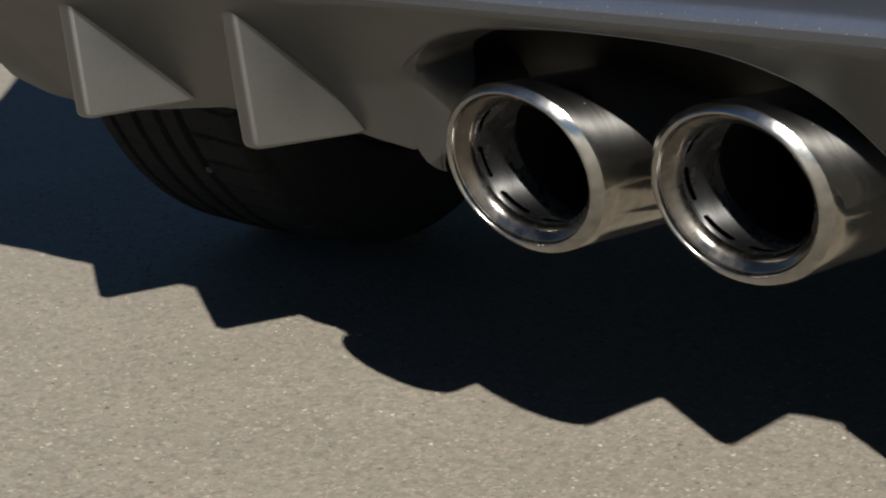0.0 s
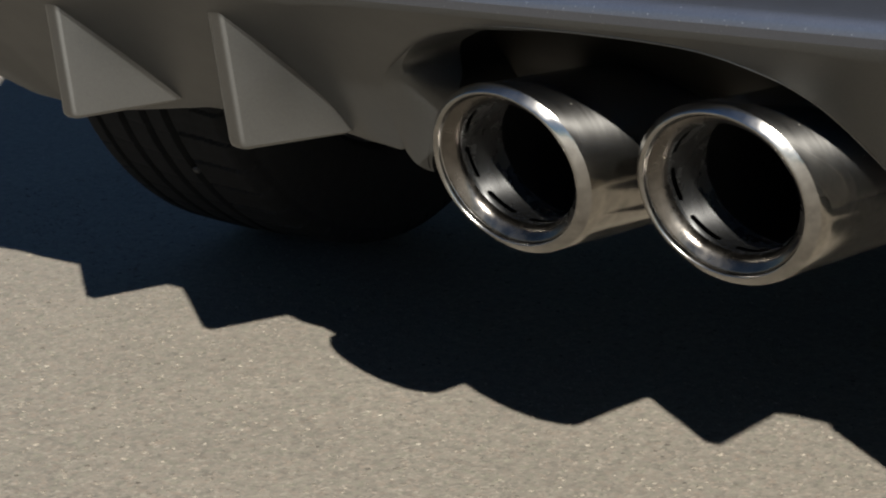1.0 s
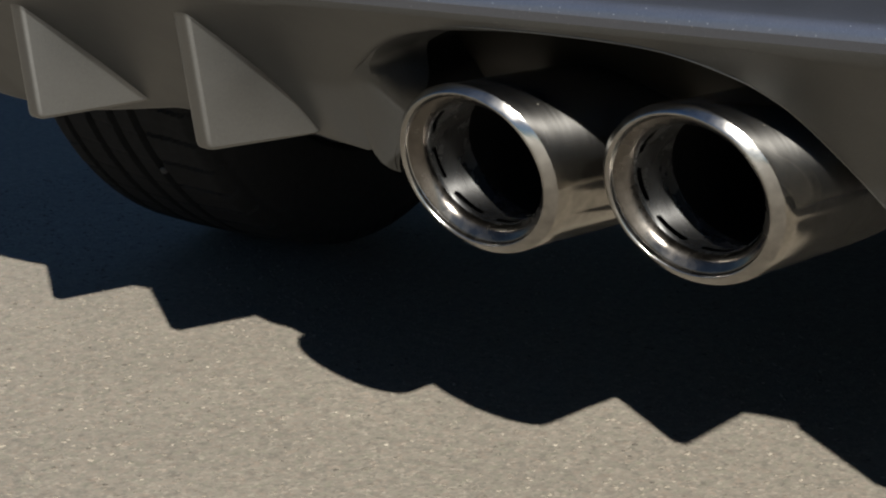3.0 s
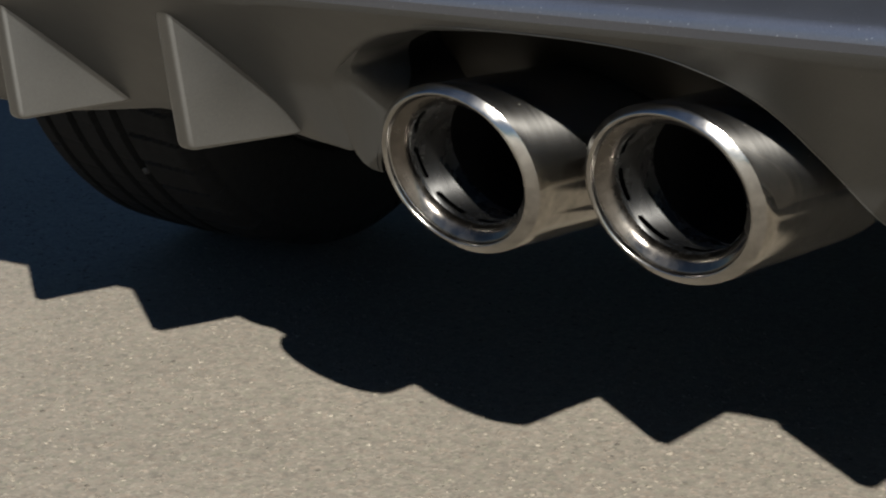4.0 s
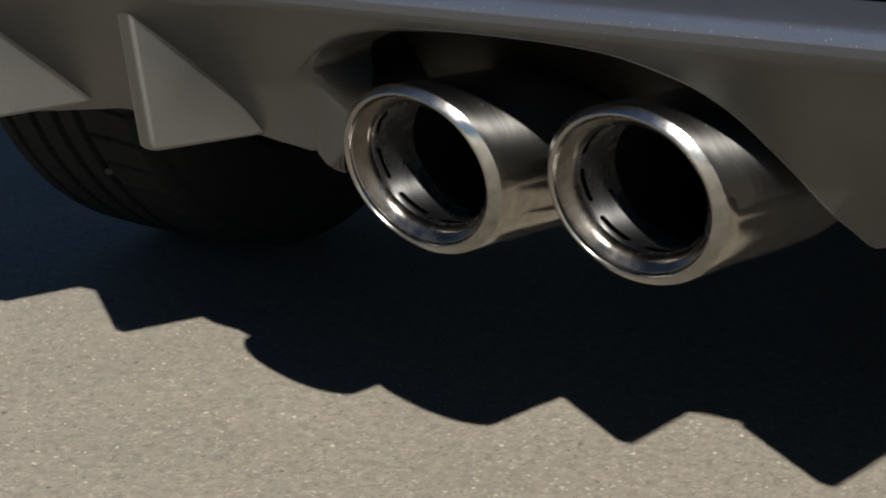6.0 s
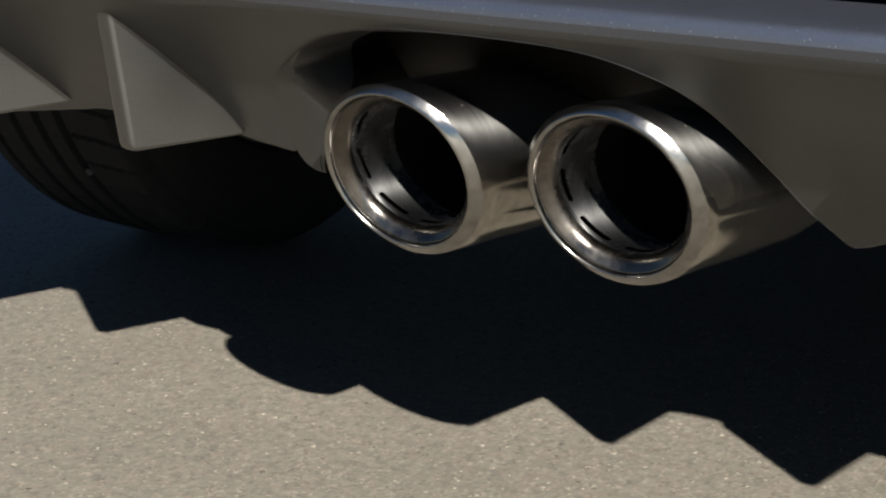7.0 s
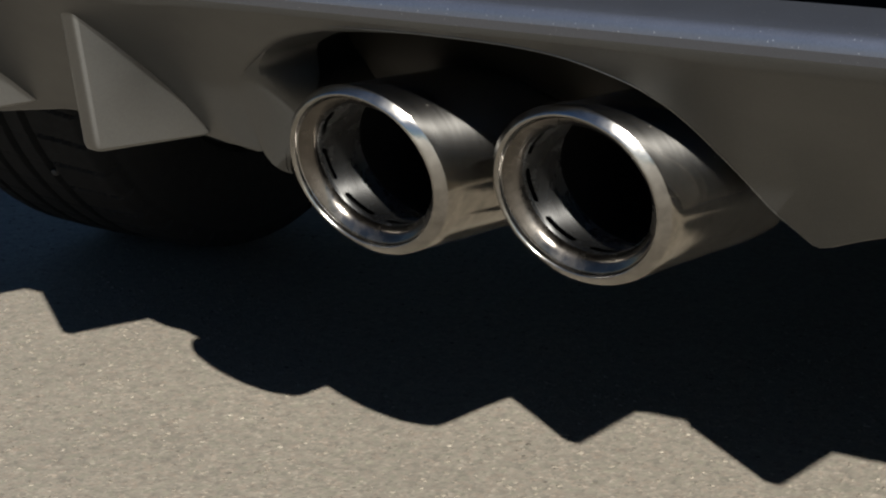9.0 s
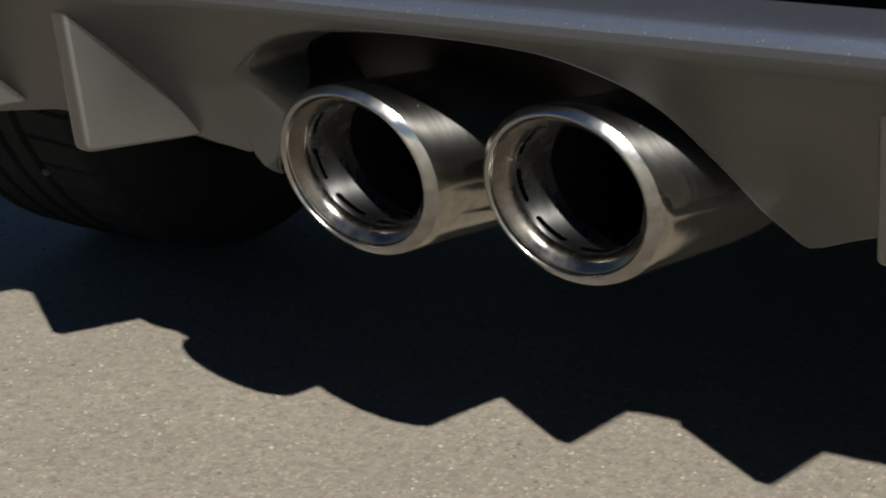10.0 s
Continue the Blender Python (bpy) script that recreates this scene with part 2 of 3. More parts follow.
def panel_y(x, z):
    """The undercut face: raised towards the foot of the arch, hollow between the fins."""
    raised = 1 - ease((x - 0.160) / 0.085)
    if x < -0.02:
        t = max(0.0, min(1.3, (0.360 - z) / 0.113))
        proud = (0.0137 + 0.025 * ease((x + 0.270) / 0.058)) * t ** 2.2
    else:
        t = max(0.0, min(1.3, (0.335 - z) / 0.088))
        proud = 0.0275 * t ** 1.8
    y = under_y(z) - proud * raised
    y += 0.009 * ease((0.30 - z) / 0.05) * (1 - raised)
    swell = sum(k * math.exp(-((x - c) / w) ** 2) for c, w, k in ((0.30, 0.05, 1), (0.46, 0.05, 1)))
    return y - 0.0085 * swell * ease((0.318 - z) / 0.05) * (1 - raised) + push(x) * ease((0.345 - z) / 0.085) + sweep_in(x)


PUSH = [(-0.9, -0.03), (-0.66, -0.03), (-0.60, -0.008), (-0.54, 0.0), (0.1666, 0.0), (0.20, 0.012), (0.2295, 0.015), (0.275, 0.030), (0.34, 0.020), (0.45, 0.0), (0.9, 0.0)]


def push(x):
    """How far the lower edge of the panel is drawn back (-) or tucked under (+)."""
    return float(np.interp(x, *zip(*PUSH)))


def sweep_in(x):
    """How far the bumper bends forward towards its corners."""
    d = max(0.0, abs(x + 0.008) - 0.56)
    return 1.6 * d * d + 8 * max(0, d - 0.14) ** 2 + 0.026 * ease((x - 0.27) / 0.09)


ARCH = [(-0.1958, 0.2600), (-0.1957, 0.2660), (-0.1951, 0.2760), (-0.1933, 0.2880), (-0.1880, 0.3025), (-0.1785, 0.3165), (-0.1650, 0.3290), (-0.1475, 0.3402), (-0.1290, 0.3490), (-0.1130, 0.3545), (-0.0950, 0.3585), (-0.0795, 0.3606),
        (-0.01, 0.3622), (0.0524, 0.3585), (0.0880, 0.3462), (0.1040, 0.3344), (0.1137, 0.3216), (0.1231, 0.3054), (0.1333, 0.2881), (0.1444, 0.2696), (0.1575, 0.2555), (0.1637, 0.2492), (0.1666, 0.2482)]
arch = curve_through(ARCH, 130)
LOW = [(-0.9000, 0.3000), (-0.6176, 0.2877), (-0.5839, 0.2672), (-0.5572, 0.2532), (-0.4951, 0.2494), (-0.4058, 0.2621), (-0.3679, 0.2670), (-0.3191, 0.2603), (-0.2453, 0.2629), (-0.2180, 0.2632), (-0.2060, 0.2615), (-0.1958, 0.2600)]
RLOW = [(0.1666, 0.2482), (0.1718, 0.2504), (0.1793, 0.2534), (0.1867, 0.2562), (0.1951, 0.2587), (0.2035, 0.2603), (0.2148, 0.2622), (0.24, 0.2625), (0.30, 0.262), (0.36, 0.262), (0.45, 0.25), (0.52, 0.243), (0.6, 0.255), (0.7, 0.27), (0.88, 0.30)]
left_low = curve_through(LOW, 170)
right_low = curve_through([(x, z - 0.33 * push(x)) for x, z in RLOW], 120)
edge = np.vstack([left_low[:-1], arch, right_low[1:]])
in_arch = np.array([False] * (len(left_low) - 1) + [True] * len(arch) + [False] * (len(right_low) - 1))
mid_i = [i for i, a in enumerate(in_arch) if a]
RIDGE = [(0.0120, 0.3904), (0.0000, 0.3888), (-0.0120, 0.3868), (-0.0220, 0.3848), (-0.0295, 0.3831), (-0.0314, 0.3822), (-0.0325, 0.3809), (-0.0332, 0.3792), (-0.0337, 0.3768), (-0.0337, 0.3745), (-0.0320, 0.3722), (-0.0295, 0.3692)]
NS, NF = 18, 11
rows_n = len(RIDGE) + NS + 1 + NF
base = len(RIDGE) + NS
P, wall_end = [], []
for i, (x, zb) in enumerate(edge):
    out = []
    for y, z in RIDGE:
        out.append((x, y + sweep_in(x), z))
    if in_arch[i]:
        n_i = i - mid_i[0]
        lo_i, hi_i = max(mid_i[0], i - 1), min(mid_i[-1], i + 1)
        tx, tz = edge[hi_i] - edge[lo_i]
        ln = math.hypot(tx, tz)
        ox, oz = -tz / ln, tx / ln                     # away from the opening
        share = 1 - n_i / (len(mid_i) - 1)
        rad = 0.0011 + 0.0032 * ease((share - 0.5) / 0.18) * (1 - ease((share - 0.8) / 0.12))
    else:
        ox = oz = rad = 0.0
    for k in range(NS + 1):
        z = CREASE_Z + (zb - CREASE_Z) * k / NS
        out.append((x, panel_y(x, z), z))
    if in_arch[i]:
        a = np.array(out[-1])
        c = np.array((x - ox * rad, panel_y(x, zb - oz * rad), zb - oz * rad))
        run = float(np.interp(zb, [0.27, 0.2857, 0.303, 0.3164, 0.3286, 0.3406, 0.346], [0.052, 0.048, 0.038, 0.0195, 0.0057, 0.0006, 0])) if x < -0.08 else 0.0
        d = c + np.array((0.0, rad * 1.2 * (1 - ease(run / 0.02)), 0.0))
        for t in (0.2, 0.4, 0.6, 0.8, 1.0):
            out.append(tuple((1 - t) ** 2 * a + 2 * t * (1 - t) * c + t * t * d))
        # a broad brim beside the tips, then the wall of the opening
        brim = [d + np.array((run * u, -0.12 * run * u + 0.008 * u * u * min(1.0, run / 0.04), -0.03 * run * u)) for u in (0.33, 0.66, 1.0)]
        inner = float(np.interp(brim[2][2], [0.27, 0.29, 0.313, 0.322, 0.3304, 0.3356, 0.344, 0.352], [-0.122, -0.130, -0.138, -0.1427, -0.144, -0.1432, -0.1392, -0.115]))
        end = np.array((max(inner, brim[2][0] + 0.003), max(0.064, brim[2][1] + 0.014), brim[2][2])) if x < -0.12 else brim[2] + np.array((0.0, 0.005 + 0.031 * ease((-0.09 - x) / 0.03), 0.0))
        foot = ease((share - 0.84) / 0.16)              # the wall runs on below the panel into a pointed foot
        near, far = brim[1] * 0.35 + brim[2] * 0.65, brim[2] * 0.6 + end * 0.4
        turned = [(1 - u) ** 2 * near + 2 * u * (1 - u) * brim[2] + u * u * far for u in (0.0, 0.5, 1.0)]
        feet = ((0.0012, 0.001, -0.0030), (0.0050, 0.003, -0.0085), (0.0080, 0.004, -0.0105), (0.0105, 0.0048, -0.0120), (0.0140, 0.0054, -0.0130), (0.0185, 0.006, -0.0136))
        for w, f in zip([brim[0], brim[1], *turned, end], feet):
            out.append(tuple(w * (1 - foot) + (d + np.array(f)) * foot))
        wall_end.append(out[-1])
    else:
        y0 = panel_y(x, zb)
        for dy, dz in ((0.0010, -0.0012), (0.0025, -0.0020), (0.0040, -0.0022), (0.0058, -0.0018), (0.009, -0.0005), (0.02, 0.004), (0.035, 0.010), (0.05, 0.015), (0.075, 0.019), (0.10, 0.022), (0.16, 0.03)):
            out.append((x, y0 + dy, zb + dz))
    P += out
split = len(RIDGE) - 1                                # the painted lip ends here, the satin panel begins
cols = [P[i * rows_n:(i + 1) * rows_n] for i in range(len(edge))]
bumper = link_mesh("rear_bumper", [v for c in cols for v in c[split:]], grid_faces(len(edge), rows_n - split), SATIN, parent=car, label="satin grey undercut bumper panel with arched opening", sharp=31)
link_mesh("bumper_lip", [v for c in cols for v in c[:split + 1]], grid_faces(len(edge), split + 1), PAINT, parent=bumper, label="blue-grey metallic painted lip with fine sparkle", sharp=31)

# thin folded edge along the top and one side of the arch
bead_v, BN = [], 8
run_pts = [(x, panel_y(x, z) - 0.0001, z) for x, z in arch if x > -0.085]
for k, p in enumerate(run_pts):
    a, b2 = run_pts[max(0, k - 1)], run_pts[min(len(run_pts) - 1, k + 1)]
    along = Vector(b2) - Vector(a)
    side = along.cross(Vector((0, 1, 0))).normalized()
    fore = side.cross(along).normalized()
    thin = 0.0005 * min(1.0, 0.15 + k / 12, 0.15 + (len(run_pts) - 1 - k) / 12)
    for i in range(BN):
        turn = 2 * math.pi * i / BN
        bead_v.append(tuple(Vector(p) + side * (thin * math.cos(turn)) + fore * (thin * math.sin(turn))))
bead_f = [(k * BN + i, k * BN + (i + 1) % BN, (k + 1) * BN + (i + 1) % BN, (k + 1) * BN + i) for k in range(len(run_pts) - 1) for i in range(BN)]
# lightened paint, so the edge reads as a sun-caught line
link_mesh("arch_edge", bead_v, bead_f, SATIN_LIT, parent=bumper, label="thin folded edge round the exhaust opening", sharp=80)

# black liner that closes the space behind the arch
lv = []
for x, y, z in wall_end:
    for y2, g in ((y - 0.002, 0.002), (0.13, 0.004), (0.20, 0.006), (0.275, 0.006)):
        lv.append((x + (g if x > 0 else -g), y2, z + g))
link_mesh("cavity_liner", lv, grid_faces(len(wall_end), 4), LINER, parent=bumper, label="black plastic liner behind the exhaust opening")
link_mesh("cavity_back", [lv[k * 4 + 3] for k in range(len(wall_end))], [tuple(range(len(wall_end)))], BLACK, False, parent=bumper, label="black panel closing the exhaust opening")


def fin(x, tip, front, top, thick, lean=0.0):
    """A triangular fin in the plane of the car's length, with a rounded rear edge."""
    prof = []                                        # outline in y, z: top, rear edge, tip, lower edge, front
    up, tp, fr = np.array(top), np.array(tip), np.array(front)
    prof.append(up + (0.075, 0.030))
    for t in np.linspace(0, 0.94, 10):
        prof.append(up + (tp - up) * t)
    a, b2 = up + (tp - up) * 0.94, tp + (fr - tp) * 0.07
    for t in (0.2, 0.4, 0.6, 0.8):
        prof.append((1 - t) ** 2 * a + 2 * t * (1 - t) * tp + t * t * b2)
    for t in np.linspace(0.07, 1, 8):
        prof.append(tp + (fr - tp) * t)
    prof.append(fr + (0.070, 0.030))
    prof = np.array(prof)
    cen = prof.mean(0)
    layers = [(-1.0, 0.0050), (-0.86, 0.0022), (-0.6, 0.0008), (-0.2, 0.0002), (0.3, 0.0), (0.64, 0.0), (0.76, 0.0001), (0.85, 0.0004), (0.92, 0.0009), (0.97, 0.0016), (1.0, 0.0025)]
    verts = []
    n = len(prof)
    nrm = []
    for i in range(n):
        d = prof[min(n - 1, i + 1)] - prof[max(0, i - 1)]
        q = np.array((-d[1], d[0])) / np.linalg.norm(d)
        if q @ (cen - prof[i]) < 0:
            q = -q
        nrm.append(q)
    nrm[0] = nrm[1] = nrm[2]
    nrm[-1] = nrm[-3]
    for u, inset in layers:
        for i in range(n):
            y, z = prof[i] + nrm[i] * inset
            back = tip[0] + (top[0] - tip[0]) * (z - tip[1]) / (top[1] - tip[1])
            draft = lean * max(0.0, y - back) * (u + 1) / 2    # the fin widens towards its root
            verts.append((x + u * thick / 2 + draft, y + sweep_in(x), z))
    faces = grid_faces(len(layers), n)
    faces.append(tuple(range(n))[::-1])
    faces.append(tuple(range((len(layers) - 1) * n, len(layers) * n)))
    # sunlit look of the fin comes partly from this lighter base colour
    ob = link_mesh("diffuser_fin", verts, faces, SATIN_LIT, parent=bumper, sharp=35)
    bm = bmesh.new()
    bm.from_mesh(ob.data)
    bmesh.ops.recalc_face_normals(bm, faces=bm.faces)
    bm.to_mesh(ob.data)
    bm.free()
    return ob


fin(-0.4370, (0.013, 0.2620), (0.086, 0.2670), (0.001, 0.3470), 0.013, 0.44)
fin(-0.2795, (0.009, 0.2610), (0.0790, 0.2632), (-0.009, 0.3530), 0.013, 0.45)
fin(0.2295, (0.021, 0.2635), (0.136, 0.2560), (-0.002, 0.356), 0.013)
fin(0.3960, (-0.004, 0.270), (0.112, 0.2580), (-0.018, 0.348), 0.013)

# dark insert above the ledge
iv = []
for x in np.linspace(-0.86, 0.83, 60):
    for y, z in ((0.0116, 0.3880), (0.0125, 0.3800), (0.045, 0.380), (0.050, 0.400), (0.050, 0.425)):
        iv.append((x, y + sweep_in(x), z))
link_mesh("bumper_insert", iv, grid_faces(60, 5), INSERT, parent=bumper, label="black textured plastic insert")


# ---------------------------------------------------------------- exhaust
TILT_CUT, DROP, YAW, TIP_Y, SLEEVE_END = 0.36, 0.008, 0.17, 0.0156, 0.048


def exhaust_tip(x0, z0, phase):
    lip = [(0.0385, 0.0096), (0.0389, 0.0082), (0.0396, 0.0066), (0.0406, 0.0052), (0.0416, 0.0042), (0.0422, 0.0036), (0.0432, 0.0027), (0.0443, 0.0018), (0.0451, 0.0011), (0.0454, 0.0010), (0.0457, 0.0014)]
    bead = [(0.0457, 0.0014), (0.0459, 0.0012), (0.0461, 0.0000), (0.0464, -0.0014), (0.0469, -0.0024), (0.0475, -0.0028), (0.0481, -0.0026), (0.0487, -0.0021), (0.0496, -0.0012), (0.0506, -0.0001), (0.0515, 0.0009),
            (0.0523, 0.0018), (0.0529, 0.0026)]
    barrel = [(0.0529, 0.0026), (0.0531, 0.0034), (0.0531, 0.0134), (0.0527, 0.0300), (0.0523, 0.0600), (0.0520, 0.1000), (0.0512, 0.135),
              (0.0502, 0.148), (0.0430, 0.157), (0.0300, 0.161), (0.0260, 0.164), (0.0255, 0.25)]

    def slant(v, inner=False):
        out = []
        for x, y, z in v:
            h = z - z0
            cut = TILT_CUT + (0.10 * ease((y - 0.004) / 0.012) if inner else 0.0)
            off = ease(y / 0.014) if inner else 0.0      # the inner sleeve sits a little high in its tip
            out.append((x + YAW * y - 0.001 * off, TIP_Y + y - cut * h * max(0.0, min(1.0, (0.14 - y) / 0.10)), z - DROP * y + 0.0025 * off))
        return out

    v, f2 = lathe_y(bead, 160, x0, z0)
    ob = link_mesh("exhaust_tip", slant(v), f2, CHROME, parent=car, label="polished steel exhaust tip with rolled rim", sharp=60)
    v, f2 = lathe_y(lip, 160, x0, z0)
    link_mesh("inner_lip", slant(v, True), f2, LIP, parent=ob, label="worn brownish steel inner lip", sharp=60)
    v, f2 = lathe_y(barrel, 160, x0, z0)
    link_mesh("barrel", slant(v), f2, BARREL, parent=ob, label="smeared polished steel barrel", sharp=60, origin=(x0 + 0.006, 0, z0))

    def hole(a, y):
        d = (a - phase + 22.5) % 45 - 22.5
        along = max(0.0, abs(d) * 0.000663 - 0.0079)
        return math.hypot(along, y - 0.0142) < 0.0023

    ring = [(0.0385, 0.0096), (0.0381, 0.0106)] + [(0.0380 + 0.00002 * k, 0.0112 + 0.0004 * k) for k in range(16)] + [(0.0384, 0.020), (0.0392, 0.028), (0.0402, 0.038), (0.0410, SLEEVE_END)]
    v, f2 = lathe_y(ring, 480, x0, z0, 0.0, hole)
    link_mesh("inner_sleeve", slant(v, True), f2, SLEEVE, parent=ob, label="dulled steel inner sleeve with a ring of slots", origin=(x0 + 0.003, 0, z0 + 0.002))
    bore = [(0.0410, SLEEVE_END), (0.0405, SLEEVE_END + 0.001), (0.0400, 0.12), (0.0390, 0.140), (0.001, 0.141)]
    v, f2 = lathe_y(bore, 72, x0, z0, 0.0)
    link_mesh("bore", slant(v, True), f2, SOOT, parent=ob, label="sooty black bore")
    gap = [(0.0388, 0.0100), (0.0430, 0.013), (0.0435, 0.024), (0.0400, 0.030)]
    v, f2 = lathe_y(gap, 72, x0, z0)
    link_mesh("sleeve_packing", slant(v, True), f2, SOOT, parent=ob, label="black cavity behind the slots")
    return ob


exhaust_tip(-0.0774, 0.2728, 7.5)
exhaust_tip(0.0581, 0.2767, 5.0)

# muffler across the car behind the tips
mv = []
MN = 48
for x, r in ((-0.26, 0.001), (-0.26, 0.065), (-0.255, 0.080), (-0.24, 0.085), (-0.03, 0.085), (0.18, 0.085), (0.195, 0.080), (0.20, 0.065), (0.20, 0.001)):
    for i in range(MN):
        a = 2 * math.pi * i / MN
        mv.append((x, 0.178 + r * 1.0 * math.cos(a), 0.372 + r * 0.92 * math.sin(a)))
mf = [(i * MN + j, i * MN + (j + 1) % MN, (i + 1) * MN + (j + 1) % MN, (i + 1) * MN + j) for i in range(8) for j in range(MN)]
link_mesh("muffler", mv, mf, CAN, parent=car, label="dark brownish muffler can")

# ---------------------------------------------------------------- wheels
WHEEL_X, WHEEL_Y, WHEEL_R, WHEEL_W = 0.728, 0.658, 0.32, 0.205


def tyre_mesh():
    nx, na = 110, 1080
    us = np.linspace(-1, 1, nx)
    grooves = [(-0.68, 0.036), (-0.32, 0.042), (0.01, 0.044), (0.30, 0.044)]
    verts = []
    for i in range(na):
        a = 2 * math.pi * i / na
        for u in us:
            au = abs(u)
            r = WHEEL_R - 0.004 * au ** 2
            if au > 0.86:
                r -= 0.020 * ((au - 0.86) / 0.14) ** 2
            d = 0.0
            for g, w in grooves:
                if abs(u - g) < w:
                    d = 0.0075
            if d == 0.0:
                if u > 0.345:
                    if (a * 54 / (2 * math.pi) + 0.5 * (u - 0.345) ** 2 + 0.25 * u) % 1 < 0.13:
                        d = 0.004
                elif u < -0.73:
                    if (a * 54 / (2 * math.pi)) % 1 < 0.10:
                        d = 0.002
                elif (a * 54 / (2 * math.pi) + u * 0.6) % 1 < 0.08:
                    d = 0.0010
            r -= d
            verts.append((u * WHEEL_W / 2 * (0.985 if au > 0.97 else 1.0), r * math.sin(a), r * math.cos(a)))
    faces = grid_faces(na, nx, wrap_u=True)
    return verts, faces


def side_rings():
    """Both sidewalls down to the bead."""
    verts, faces, na = [], [], 96
    prof = [(1.0, WHEEL_R - 0.022), (1.06, WHEEL_R - 0.034), (1.10, WHEEL_R - 0.06), (1.09, WHEEL_R - 0.085), (1.02, WHEEL_R - 0.105), (0.92, WHEEL_R - 0.112), (0.6, WHEEL_R - 0.118)]
    for s in (-1, 1):
        b0 = len(verts)
        for i in range(na):
            a = 2 * math.pi * i / na
            for u, r in prof:
                verts.append((s * u * WHEEL_W / 2 * 0.985, r * math.sin(a), r * math.cos(a)))
        faces += [tuple(b0 + k for k in q) for q in grid_faces(na, len(prof), wrap_u=True, flip=s < 0)]
    return verts, faces


tv, tf = tyre_mesh()
sv, sf = side_rings()
off = len(tv)
wheel = new("wheel")
wheel.parent = car
tyre = link_mesh("tyre", tv + sv, tf + [tuple(off + k for k in q) for q in sf], RUBBER, parent=wheel, label="black treaded rubber tyre", sharp=30)
rim_p = [(-0.090, 0.208), (-0.085, 0.200), (0.02, 0.192), (0.06, 0.192), (0.088, 0.203), (0.092, 0.209)]
rv = []
for i in range(64):
    a = 2 * math.pi * i / 64
    for x, r in rim_p:
        rv.append((x, r * math.sin(a), r * math.cos(a)))
rf = grid_faces(64, len(rim_p), wrap_u=True)
b0 = len(rv)
for x in (-0.03, -0.045):
    for i in range(64):
        a = 2 * math.pi * i / 64
        rv.append((x, 0.196 * math.sin(a), 0.196 * math.cos(a)))
rf += [tuple(b0 + i for i in range(64)), tuple(b0 + 64 + i for i in range(64))[::-1]]
link_mesh("rim", rv, rf, ALLOY, parent=wheel, label="grey alloy rim", sharp=30)
# a pale stone caught in the tread
sb = bmesh.new()
bmesh.ops.create_icosphere(sb, subdivisions=2, radius=0.0042)
for v in sb.verts:
    v.co *= 1 + 0.35 * noise.noise(v.co * 300)
    v.co.z *= 0.75
sm = bpy.data.meshes.new("caught_stone")
sb.to_mesh(sm)
sb.free()
sm.materials.append(DUSTY)
caught = new("caught_stone", sm)
caught.parent = wheel
caught["label"] = "pale stone caught in the tread"
caught.matrix_basis = pose(-0.696 + WHEEL_X, 0.412 - WHEEL_Y, 0.117 - WHEEL_R)
wheel.matrix_basis = pose(-WHEEL_X, WHEEL_Y, WHEEL_R)
for x, y in ((WHEEL_X, WHEEL_Y), (-WHEEL_X, WHEEL_Y + 2.52), (WHEEL_X, WHEEL_Y + 2.52)):
    other = copy_thing(wheel, pose(x, y, WHEEL_R, 0, 0, 180 if x > 0 else 0))
    for o in list(other.children):
        if o.name.startswith("caught_stone"):
            bpy.data.objects.remove(o)

# ---------------------------------------------------------------- plain body that closes the car above and ahead
side = [(0.010, 0.416), (-0.008, 0.4165), (-0.012, 0.420), (-0.014, 0.47), (-0.014, 0.60), (0.02, 0.72), (0.05, 0.92), (0.30, 1.34), (0.42, 1.42), (0.9, 1.47), (1.7, 1.46), (2.2, 1.36), (2.78, 0.98), (3.5, 0.86),
        (3.85, 0.70), (3.92, 0.5), (3.88, 0.20), (3.55, 0.17)]
for k in range(13):
    a = math.radians(-10 + 200 * k / 12)
    side.append((WHEEL_Y + 2.52 + 0.37 * math.cos(a), WHEEL_R + 0.37 * math.sin(a) * 1.0))
side.append((1.1, 0.165))
for k in range(13):
    a = math.radians(-10 + 200 * k / 12)
    side.append((WHEEL_Y + 0.37 * math.cos(a), WHEEL_R + 0.37 * math.sin(a)))
side += [(0.285, 0.32), (0.28, 0.405)]
bv = []
US = (-1.0, -0.97, -0.90, -0.70, 0.70, 0.90, 0.97, 1.0)
for u in US:
    for y, z in side:
        w = 0.86 if z < 0.85 else 0.86 - 0.24 * ((z - 0.85) / 0.62) ** 1.2
        back = {1.0: 0.26, 0.97: 0.185, 0.90: 0.125, 0.70: 0.0}.get(abs(u), 0.0) * max(0.0, 1 - max(0, y) / 0.5)
        if z < 0.41:
            back = 0.0 if y > 0.2 else back
        bv.append((u * w - 0.015, y + back, z))
n = len(side)
bf = [(i * n + j, i * n + (j + 1) % n, (i + 1) * n + (j + 1) % n, (i + 1) * n + j) for i in range(len(US) - 1) for j in range(n)]
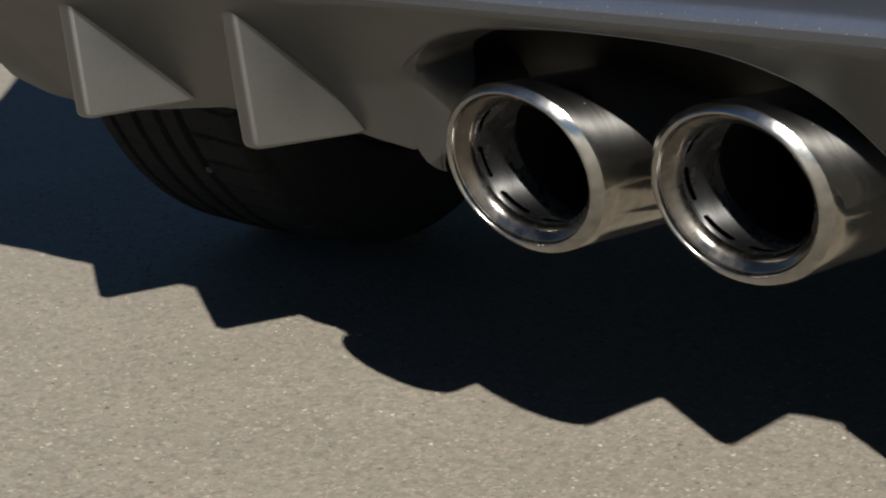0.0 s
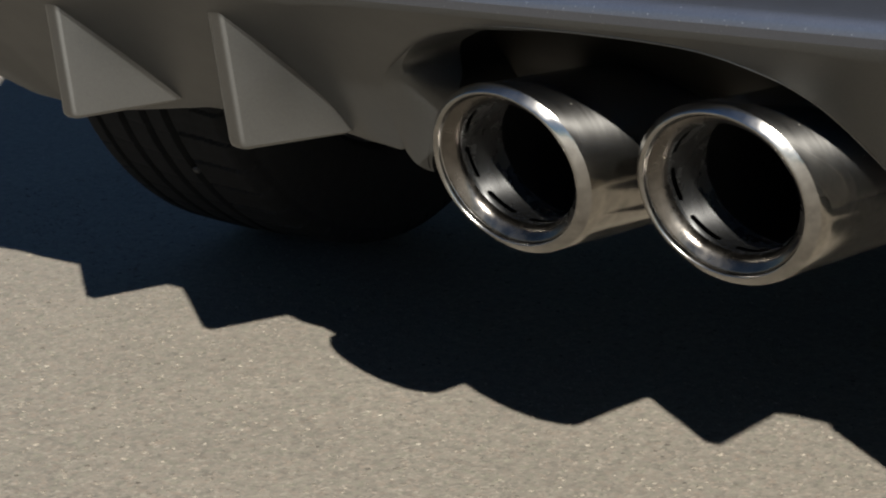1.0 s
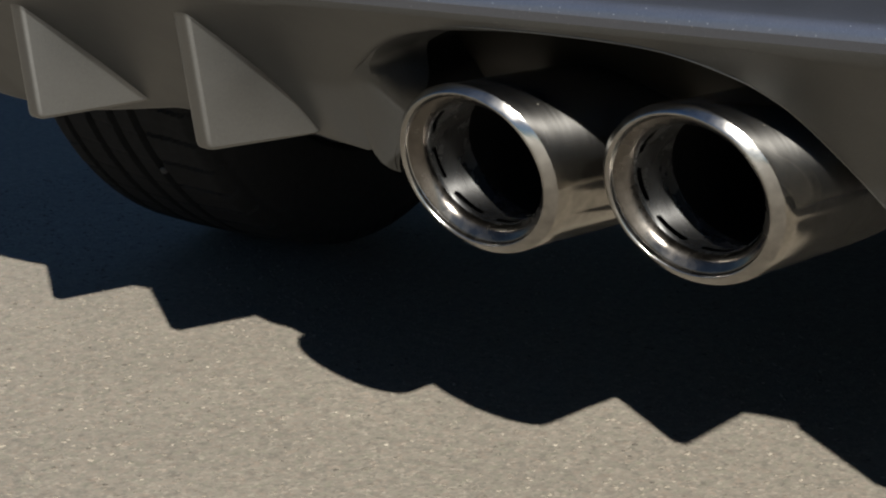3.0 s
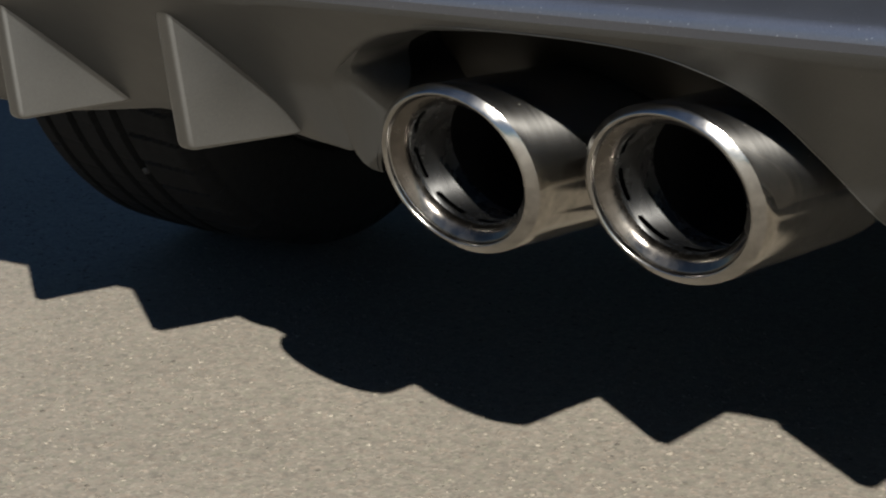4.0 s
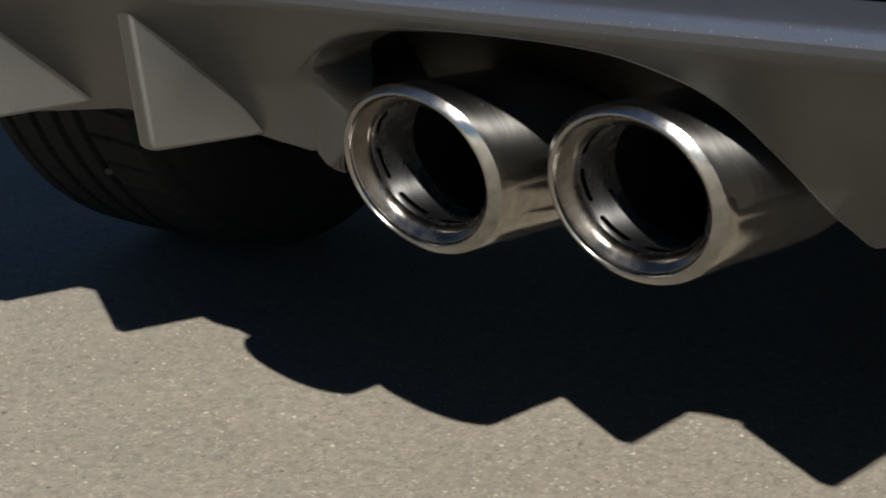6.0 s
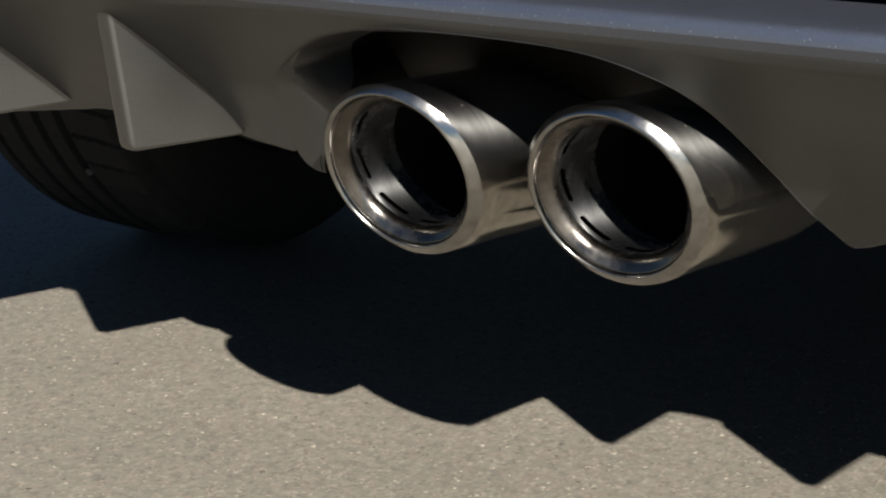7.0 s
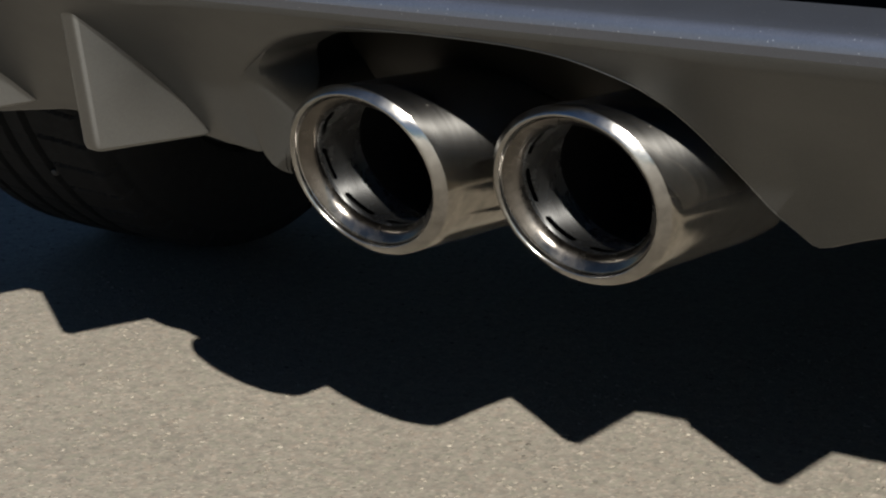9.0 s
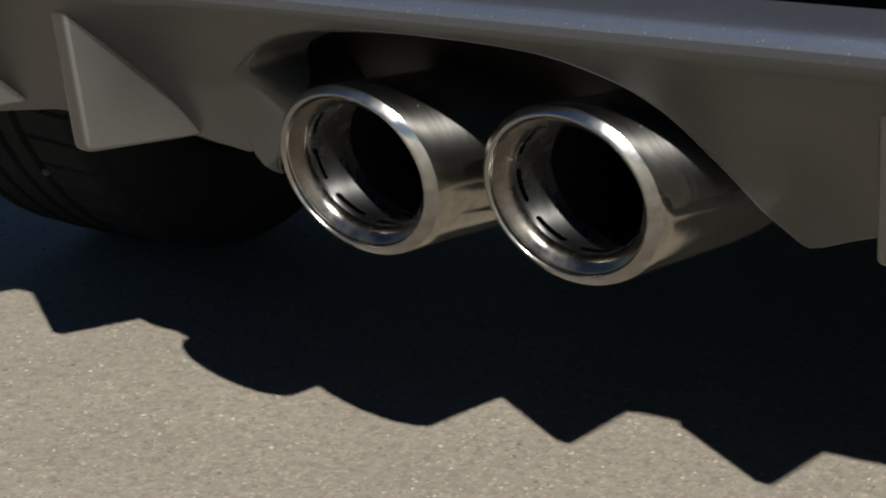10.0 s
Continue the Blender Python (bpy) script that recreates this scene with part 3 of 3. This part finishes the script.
bf += [tuple(range(n)), tuple(range((len(US) - 1) * n, len(US) * n))[::-1]]
body = link_mesh("body_shell", bv, bf, PAINT, parent=car, label="grey metallic body shell", sharp=30)
uv = [(x, y, z) for x in (-0.58, 0.58) for y, z in ((0.33, 0.22), (0.33, 0.7), (3.7, 0.7), (3.7, 0.16), (0.7, 0.16))]
uf = [(0, 1, 2, 3, 4), (9, 8, 7, 6, 5)] + [(i, (i + 1) % 5 + 0, (i + 1) % 5 + 5, i + 5)[::-1] for i in range(5)]
link_mesh("underbody", uv, uf, UNDER, False, parent=car, label="black coated underbody")

# ---------------------------------------------------------------- stone chips in the asphalt
rng = np.random.default_rng(7)
NCHIP = 20000
cx, cy = rng.uniform(-1.15, 0.45, NCHIP), rng.uniform(-0.25, 0.75, NCHIP)
size = 0.0011 + 0.0024 * rng.random(NCHIP) ** 2.5
ang = np.linspace(0, 2 * np.pi, 6, endpoint=False)
turn = rng.uniform(0, 2 * np.pi, NCHIP)
rr = size[:, None] * rng.uniform(0.7, 1.3, (NCHIP, 6))
th = ang[None, :] + turn[:, None]
vx = np.concatenate([cx[:, None] + rr * np.cos(th), cx[:, None] + 0.45 * rr[:, ::2] * np.cos(th[:, ::2])], 1)
vy = np.concatenate([cy[:, None] + rr * np.sin(th), cy[:, None] + 0.45 * rr[:, ::2] * np.sin(th[:, ::2])], 1)
vz = np.concatenate([np.full((NCHIP, 6), -0.0004), (size * rng.uniform(0.05, 0.24, NCHIP))[:, None] + size[:, None] * rng.uniform(-0.05, 0.05, (NCHIP, 3))], 1)
cv = np.stack([vx, vy, vz], 2).reshape(-1, 3)
one = np.array([(0, 1, 6), (1, 2, 7), (1, 7, 6), (2, 3, 7), (3, 4, 8), (3, 8, 7), (4, 5, 8), (5, 0, 6), (5, 6, 8), (6, 7, 8)])
cf = (one[None] + (np.arange(NCHIP) * 9)[:, None, None]).reshape(-1, 3)
chips = link_mesh("stone_chips", cv, cf.tolist(), CHIP, False)
tagged(chips, "small pale and dark stone chips bedded in asphalt", "gravel", kind="stuff")
